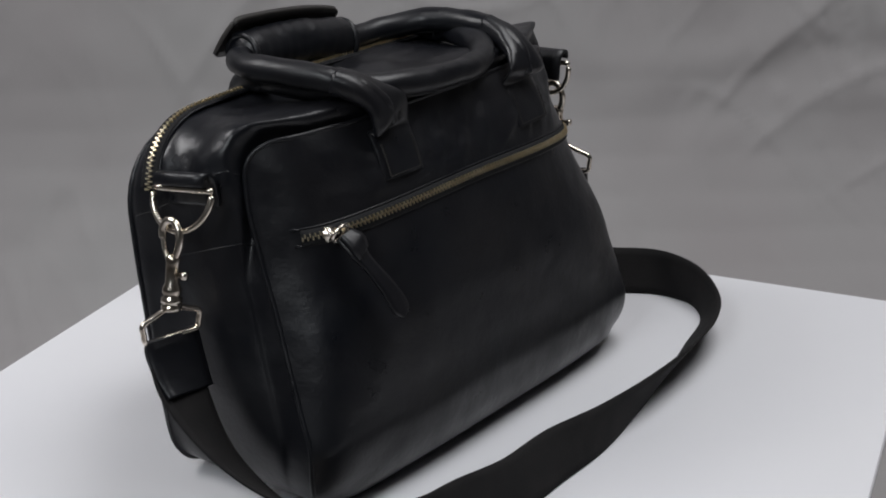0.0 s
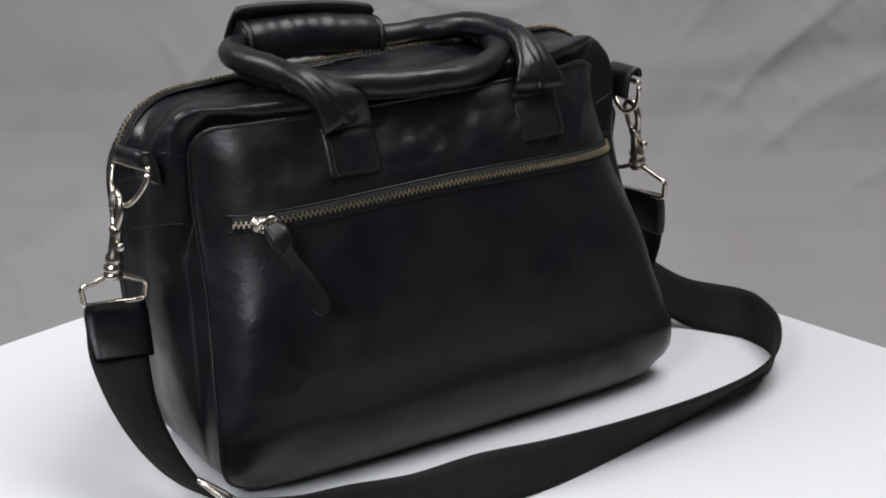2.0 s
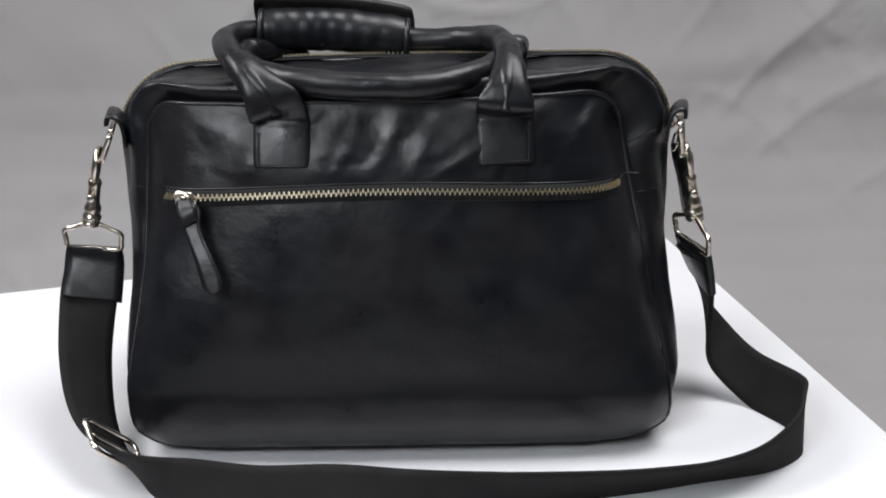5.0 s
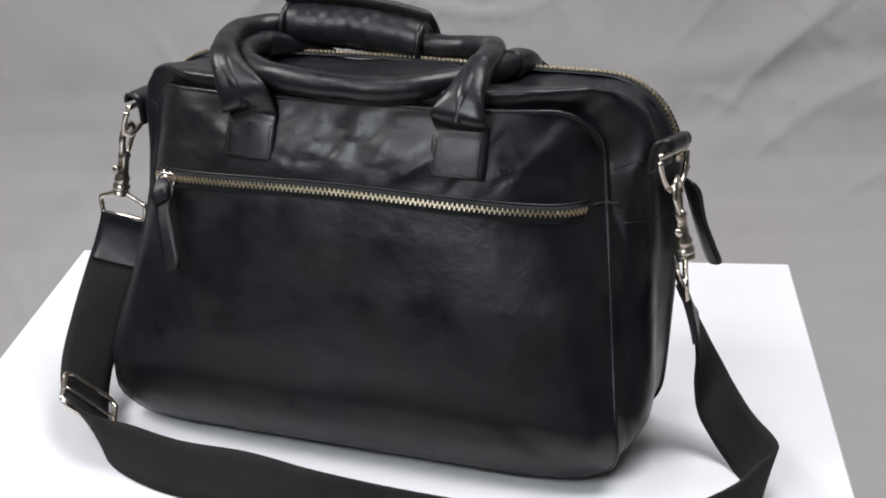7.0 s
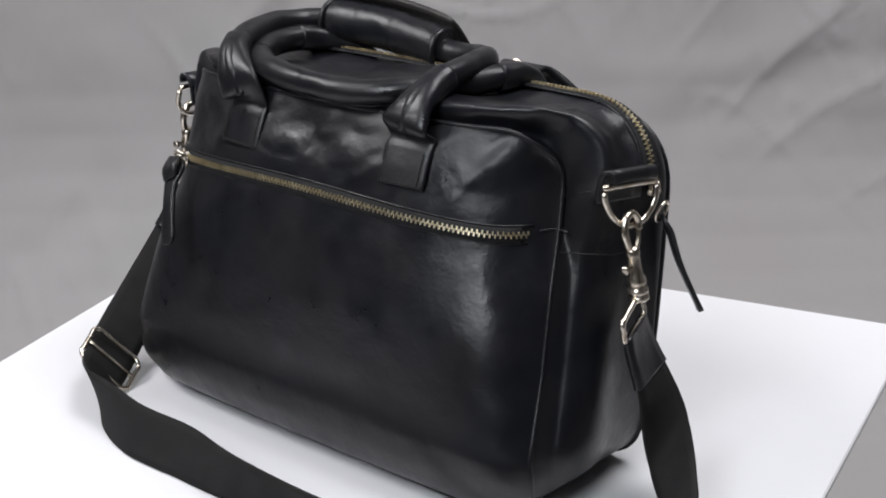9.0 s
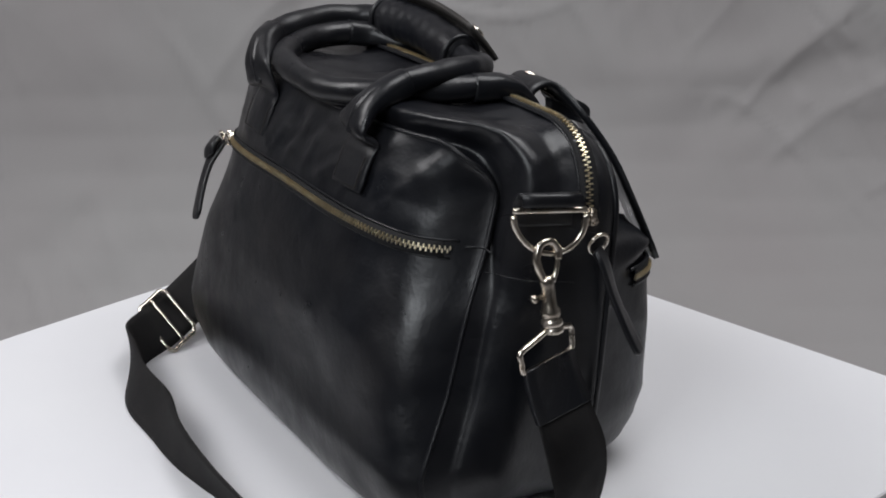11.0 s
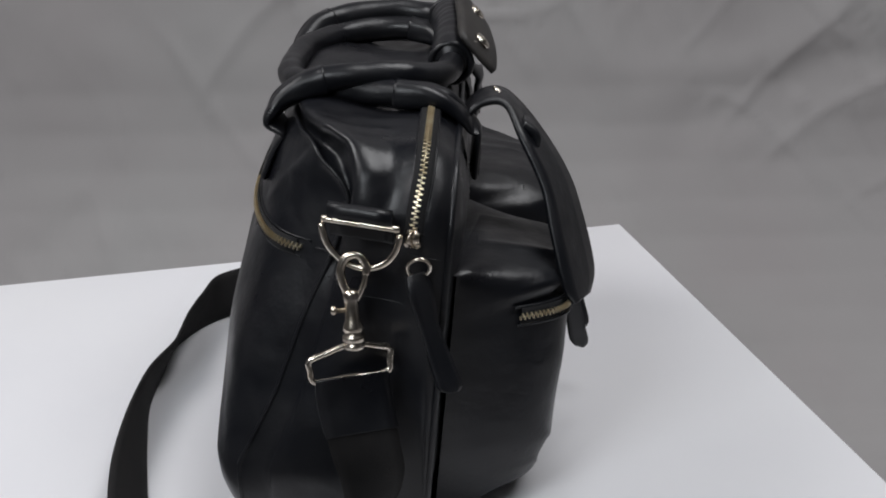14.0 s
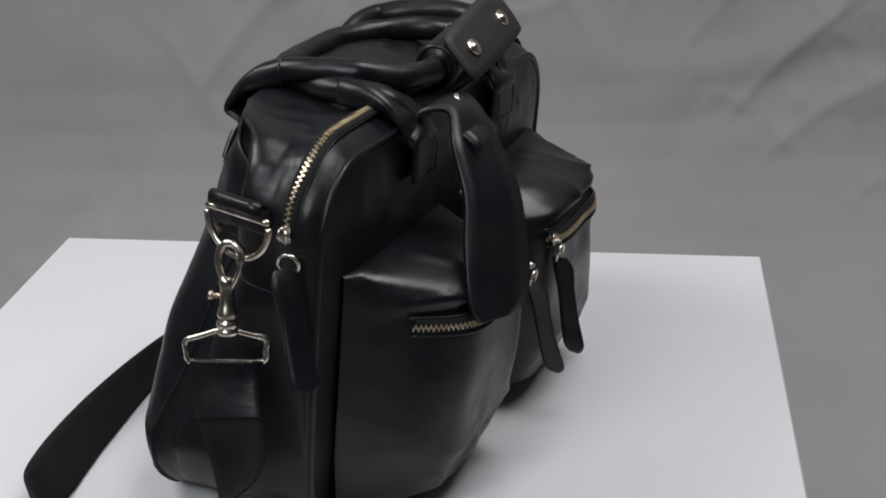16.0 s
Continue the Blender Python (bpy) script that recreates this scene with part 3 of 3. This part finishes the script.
# ---- side rings
D_RIGHT = ((0.1825, -0.0215, 0.212), (0.1905, 0.0215, 0.208), (0.1885, 0.000, 0.184))
D_LEFT = ((-0.203, -0.0220, 0.212), (-0.209, 0.0205, 0.208), (-0.2150, -0.003, 0.186))


def d_ring(a, b, low):
    a, b, low = (np.array(p) for p in (a, b, low))
    mid = (a + b) / 2
    dn = low - mid
    u = (b - a) / 2
    arc = [mid + u * math.cos(t) * 1.04 + dn * (0.12 + 0.88 * math.sin(t)) for t in np.linspace(0, math.pi, 16)]
    r = part("d_ring", join(tube(arc, 0.0021, 10, False, 2), tube([a - u * 0.04, mid, b + u * 0.04], 0.0021, 10, False, 4)), NICKEL, bag, "pale metal D-ring")
    s = math.copysign(1, a[0])
    w = u * 0.86
    tab = [(mid + np.array((s * dx, 0, dz)), w) for dx, dz in ((-0.009, -0.012), (-0.007, 0.003), (-0.003, 0.0085), (0.0018, 0.0092), (0.0034, 0.0058), (0.0030, 0.0032))]
    part("ring_tab", ribbon(tab, 0.0026, 6), LEATHER, bag, "folded leather loop holding the ring")


# ---- back pockets, belts
def pocket(x0, x1, inner, pull):
    xm, hw = (x0 + x1) / 2, (x1 - x0) / 2
    Z = [0.006, 0.02, 0.05, 0.10, 0.126, 0.140, 0.148, 0.156, 0.161, 0.165, 0.168]
    D = [0.034, 0.060, 0.072, 0.074, 0.074, 0.071, 0.067, 0.057, 0.043, 0.025, 0.006]

    def at(s, z):
        p = 10.0 - 6.5 * sstep(0.140, 0.156, z) if s * inner > 0 else 7.0 - 3.6 * sstep(0.03, 0.14, z)
        y = seam_back(0, z) + 0.006 + float(np.interp(z, Z, D)) * (1 - abs(s) ** p)
        return np.array((xm + hw * s * (0.90 + 0.10 * sstep(0.0, 0.05, z)), y, z))

    def skin(s, z):
        p = at(s, z)
        cap = sstep(0.143, 0.148, z) * 0.005 - 0.004 * math.exp(-((z - 0.1425) / 0.004) ** 2)
        d = cap * (1 - abs(s) ** 4) + noise.noise(Vector(p) * 22) * 0.004
        d += (1 - abs(noise.noise(Vector((p[0] * 30, p[1] * 12, p[2] * 34))))) ** 5 * 0.005 * (sstep(0.13, 0.155, z) + 0.9 * sstep(0.07, 0.02, z))
        return p + np.array((0, d * (1 - abs(s) ** 6), d * 0.4 * sstep(0.006, 0.02, z)))
    vs, fs = [], []
    nu, nv = 56, 60
    for j in range(nv + 1):
        for i in range(nu + 1):
            vs.append(skin(math.sin((i / nu - 0.5) * math.pi), 0.006 + 0.162 * j / nv))
    n = nu + 1
    fs = [(j * n + i, j * n + i + 1, (j + 1) * n + i + 1, (j + 1) * n + i) for j in range(nv) for i in range(nu)]
    back = len(vs)
    vs += [(p[0], seam_back(0, p[2]) + 0.002, p[2]) for p in (vs[0], vs[nu], vs[nv * n + nu], vs[nv * n])]
    fs += [tuple([back, *[i for i in range(n)], back + 1]), tuple([back + 3, *[nv * n + i for i in range(n)], back + 2])]
    pk = part("pocket", (vs, fs), LEATHER, bag, "bulging zipped leather outer pocket")
    sp = np.linspace(-0.80, 0.80, 80)
    path, nor = [], []
    for s in sp:
        zz = 0.1325 + 0.007 * abs(s) ** 3
        p = skin(s, zz)
        t = skin(s + 0.03, zz) - skin(s - 0.03, zz)
        nn = np.cross(t, (0, 0, 1.0))
        nn = nn / np.linalg.norm(nn)
        nn = nn if nn[1] > 0 else -nn
        path.append(p + nn * 0.0014)
        nor.append(nn)
    tape, teeth = zip_run(path, nor, 0.0052, 0.0015, 0.0025)
    part("pocket_zip", tape, TAPE, pk)
    part("pocket_zip_teeth", teeth, BRASS, pk, "pale brass teeth", smooth=False)
    for dz in (0.0058, -0.0058):
        part("pocket_welt", tube([np.array(p) + np.array((0, 0.0001 - 0.15 * dz, dz)) for p in path], 0.0010, 8, False, 1), LEATHER, pk)
    e, n = path[pull], nor[pull]
    part("pocket_slider", slider(e, (1, 0, 0), np.cross(n, (1, 0, 0)), n), NICKEL, pk)
    part("pocket_ring", ring(e + n * 0.007 + np.array((0, 0, -0.009)), (1, 0, 0), (0, 0.3, 1), 0.0058, 0.0012), NICKEL, pk)
    hang = ((0.007, 0, -0.012, 0.0045), (0.010, -0.002, -0.020, 0.0065), (0.013, -0.003, -0.036, 0.0055), (0.017, -0.004, -0.058, 0.0060), (0.021, -0.005, -0.074, 0.0066), (0.022, -0.0055, -0.079, 0.0050), (0.022, -0.006, -0.081, 0.0022))
    part("pocket_pull", ribbon([(e + n * o + np.array((dx, 0, dz)), (0.5 * w, -0.95 * w, 0.001)) for o, dx, dz, w in hang], 0.0028, 6), LEATHER, pk, "long leather pocket pull")


def belt(x, top, low, tip):
    """A closing belt: over the top behind the handle, through a metal buckle, hanging off the pockets."""
    st = [((x + 0.006, 0.054, 0.232), (0.016, 0, 0)), ((x + 0.002, 0.066, 0.2455), (0.017, 0, 0)), ((x, 0.083, 0.2465), (0.018, 0, 0)), (top, (0.022, -0.005, 0.001)),
                                     (((top[0] * 2 + low[0]) / 3, (top[1] * 2 + low[1]) / 3 + 0.006, (top[2] * 2 + low[2]) / 3), (0.024, -0.008, 0.002)),
                                     (((top[0] + low[0] * 2) / 3, (top[1] + low[1] * 2) / 3 + 0.003, (top[2] + low[2] * 2) / 3 + 0.003), (0.0255, -0.010, 0.002)), (low, (0.0245, -0.010, 0.003)), (tip, (0.014, -0.005, 0.002))]
    part("closing_belt", ribbon(st, 0.0036, 8), LEATHER, bag,
             "hanging leather closing belt")
    part("belt_keeper", ribbon([((x + 0.004, 0.094, 0.2345), (0.02, 0, 0)), ((x + 0.004, 0.101, 0.228), (0.021, 0.002, 0)), ((x + 0.005, 0.100, 0.219), (0.02, 0.002, 0))], 0.0052, 6), LEATHER, bag)
    c = np.array((x, 0.0845, 0.2425))
    pts = [c + np.array(p) for p in ((-0.0085, -0.0080, 0.0085), (0.0085, 0.0080, -0.0050), (0.0020, 0.0120, -0.0120), (-0.0140, -0.0035, 0.0010))]
    loop = []
    for i in range(4):
        a, q = pts[i], pts[(i + 1) % 4]
        loop += [a * 0.88 + q * 0.12, a * 0.5 + q * 0.5, a * 0.12 + q * 0.88]
    bk = part("belt_buckle", tube(loop, 0.0016, 8, True, 4), NICKEL, bag, "small pale metal belt buckle")
    part("prong", tube([c + np.array((0, 0, 0.002)), c + np.array((-0.004, 0.003, 0.001)), c + np.array((-0.006, 0.005, -0.006))], 0.0012, 8, False, 4), NICKEL, bk)


front_zip()
main_zip()
handle("front_handle", HANDLE_FRONT, "rolled black leather carrying handle")
handle("back_handle", HANDLE_BACK, "rolled black leather carrying handle")
for x, w in ((-0.084, 0.0185), (0.0615, 0.0185)):
    patch("handle_patch", x, w, True, HANDLE_FRONT)
    patch("handle_patch", x, w, False, HANDLE_BACK)
grip()
d_ring(*D_RIGHT)
d_ring(*D_LEFT)
pocket(0.012, 0.160, -1, 2)
pocket(-0.172, -0.012, 1, 76)
belt(0.046, (0.060, 0.098, 0.229), (0.101, 0.130, 0.145), (0.110, 0.1315, 0.133))

# ---------------------------------------------------------------- shoulder strap
strap = tagged(new("shoulder_strap"), "long black webbing shoulder strap clipped to the bag by snap hooks", "strap")
part("webbing", ribbon([((0.1978, -0.0065, 0.112), (0.0078, -0.0205, 0)), ((0.2045, -0.0030, 0.097), (0.0055, -0.0202, -0.001)), ((0.2095, 0.0015, 0.079), (0.0025, -0.0200, -0.003)), ((0.2130, 0.0060, 0.058), (-0.002, -0.0180, -0.008)),
                        ((0.2215, 0.0035, 0.038), (-0.0055, -0.0130, -0.0145)), ((0.2440, -0.0180, 0.0195), (-0.004, -0.0085, -0.0178)), ((0.2670, -0.0560, 0.0185), (-0.005, -0.005, -0.0180)), ((0.2650, -0.0860, 0.0195), (0.000, -0.001, -0.0192)),
                        ((0.2555, -0.109, 0.0180), (0.002, 0.004, -0.0178)),
                        ((0.229, -0.133, 0.0160), (0.003, 0.0090, -0.0148)), ((0.190, -0.1465, 0.0145), (-0.003, 0.0110, -0.0135)), ((0.150, -0.1565, 0.0145), (-0.004, 0.0100, -0.0138)), ((0.11, -0.1635, 0.0152), (-0.001, 0.0085, -0.0145)),
                        ((0.055, -0.1705, 0.0160), (0, 0.0040, -0.0156)), ((0.0, -0.1740, 0.0168), (0, -0.0020, -0.0165)), ((-0.05, -0.1700, 0.0168), (0, -0.0075, -0.0162)), ((-0.10, -0.1700, 0.0168), (-0.001, -0.0075, -0.0162)), ((-0.142, -0.160, 0.0178), (-0.002, -0.0030, -0.0172)), ((-0.174, -0.146, 0.0178), (0.003, 0.005, -0.0170)),
                        ((-0.200, -0.1160, 0.0185), (0.0115, 0.0075, -0.0135)), ((-0.219, -0.084, 0.029), (0.0135, 0.0085, -0.0105)), ((-0.2295, -0.047, 0.054), (0.016, 0.008, -0.006)), ((-0.2305, -0.017, 0.087), (0.0195, 0.002, -0.003)),
                        ((-0.226, -0.004, 0.114), (0.0195, -0.001, -0.002))], 0.0022, 14, 6), WEBBING, strap)


def snap_hook(at, side, lean):
    """A swivel snap hook; its own y lies along the bag's depth, z up."""
    m = Matrix.Translation(at) @ Euler((lean, -0.17 * side, 0)).to_matrix().to_4x4()
    h = part("snap_hook", join(lathe([(0.0042, -0.006), (0.0064, -0.0045), (0.0064, -0.002), (0.005, -0.0012), (0.0066, 0.0), (0.0066, 0.003), (0.0048, 0.004), (0.0060, 0.006), (0.0060, 0.009), (0.0045, 0.012), (0.0042, 0.024), (0.0050, 0.027), (0.0034, 0.030)], m, 18),
                               tube([m @ Vector(p) for p in ((0, -0.001, 0.026), (0, -0.0042, 0.034), (0, -0.0048, 0.042), (0, -0.001, 0.0490), (0, 0.0058, 0.0495), (0, 0.0098, 0.0440), (0, 0.0095, 0.0385))], 0.0026, 10, False, 6)), NICKEL, strap, "swivelling pale metal snap hook")
    part("gate", tube([m @ Vector(p) for p in ((0, 0.0095, 0.040), (0, 0.0075, 0.032), (0, 0.0025, 0.023))], 0.0017, 8, False, 5), NICKEL, h)
    part("thumb_stud", join(lathe([(0.0016, 0.0), (0.0016, 0.006), (0.0029, 0.0062), (0.0029, 0.0085), (0.0020, 0.0090)], m @ Matrix.Translation((0, -0.003, 0.018)) @ Euler((math.pi / 2, 0, 0)).to_matrix().to_4x4(), 12)), NICKEL, h)


def triangle_ring(apex, tr, tl, bl, br):
    apex, tr, tl, bl, br = (np.array(p, float) for p in (apex, tr, tl, bl, br))
    pts = [apex, apex * 0.35 + tl * 0.65, tl * 0.94 + bl * 0.06, tl * 0.5 + bl * 0.5, bl * 0.94 + br * 0.06, bl * 0.5 + br * 0.5, br * 0.94 + bl * 0.06, br * 0.5 + tr * 0.5, tr * 0.94 + br * 0.06, apex * 0.35 + tr * 0.65]
    return part("triangle_ring", tube(pts, 0.0019, 10, True, 6), NICKEL, strap, "pale metal strap ring")


snap_hook((0.198, -0.0045, 0.143), 1, 0.05)
triangle_ring((0.198, -0.006, 0.1405), (0.188, 0.0150, 0.1345), (0.204, -0.0300, 0.1330), (0.2055, -0.0295, 0.1190), (0.1900, 0.0160, 0.1200))
part("leather_end", ribbon([((0.1978, -0.0065, 0.1205), (0.0075, -0.0205, 0)), ((0.2005, -0.0055, 0.110), (0.0070, -0.0212, -0.0005)), ((0.2045, -0.0030, 0.0970), (0.0055, -0.0212, -0.001)), ((0.2072, -0.0005, 0.0880), (0.0042, -0.0210, -0.002))], 0.0046, 6, 6, 0.0004), LEATHER, strap, "stitched leather strap end")
snap_hook((-0.2255, -0.005, 0.144), -1, -0.03)
triangle_ring((-0.2255, -0.005, 0.1410), (-0.206, -0.007, 0.1335), (-0.246, -0.001, 0.1350), (-0.246, -0.001, 0.1220), (-0.206, -0.006, 0.1210))
part("leather_end", ribbon([((-0.226, -0.0035, 0.1225), (-0.0190, 0.001, 0.001)), ((-0.2262, -0.0045, 0.113), (-0.0205, 0.001, 0.002)), ((-0.2272, -0.012, 0.097), (-0.0205, -0.001, 0.003)), ((-0.2275, -0.018, 0.088), (-0.0200, -0.003, 0.004))], 0.0044, 6, 6, 0.0004), LEATHER, strap, "stitched leather strap end")


def strap_slider():
    c = np.array((-0.2000, -0.1115, 0.0205))
    w = np.array((-0.0140, -0.0085, 0.0145))
    t = np.array((0.0060, -0.0130, -0.0052))
    loop = []
    cs = [w + t, w - t, -w - t, -w + t]
    for i in range(4):
        a, b = cs[i], cs[(i + 1) % 4]
        for k in (0.12, 0.3, 0.5, 0.7, 0.88):
            loop.append(c + a * (1 - k) + b * k)
    s = part("strap_slider", tube(loop, 0.0019, 10, True, 4), NICKEL, strap, "rectangular pale metal strap slider")
    part("centre_bar", tube([c - w, c, c + w], 0.0017, 8, False, 3), NICKEL, s)


strap_slider()


# ---------------------------------------------------------------- the revolving board carries everything round
def motions():
    for thing, base in ((white_board, BOARD_POSE), (bag, BAG_POSE), (strap, BAG_POSE)):
        walk(thing, [(t, pose(0, 0, 0, 0, 0, a) @ base) for t, a in TURN])


motions()
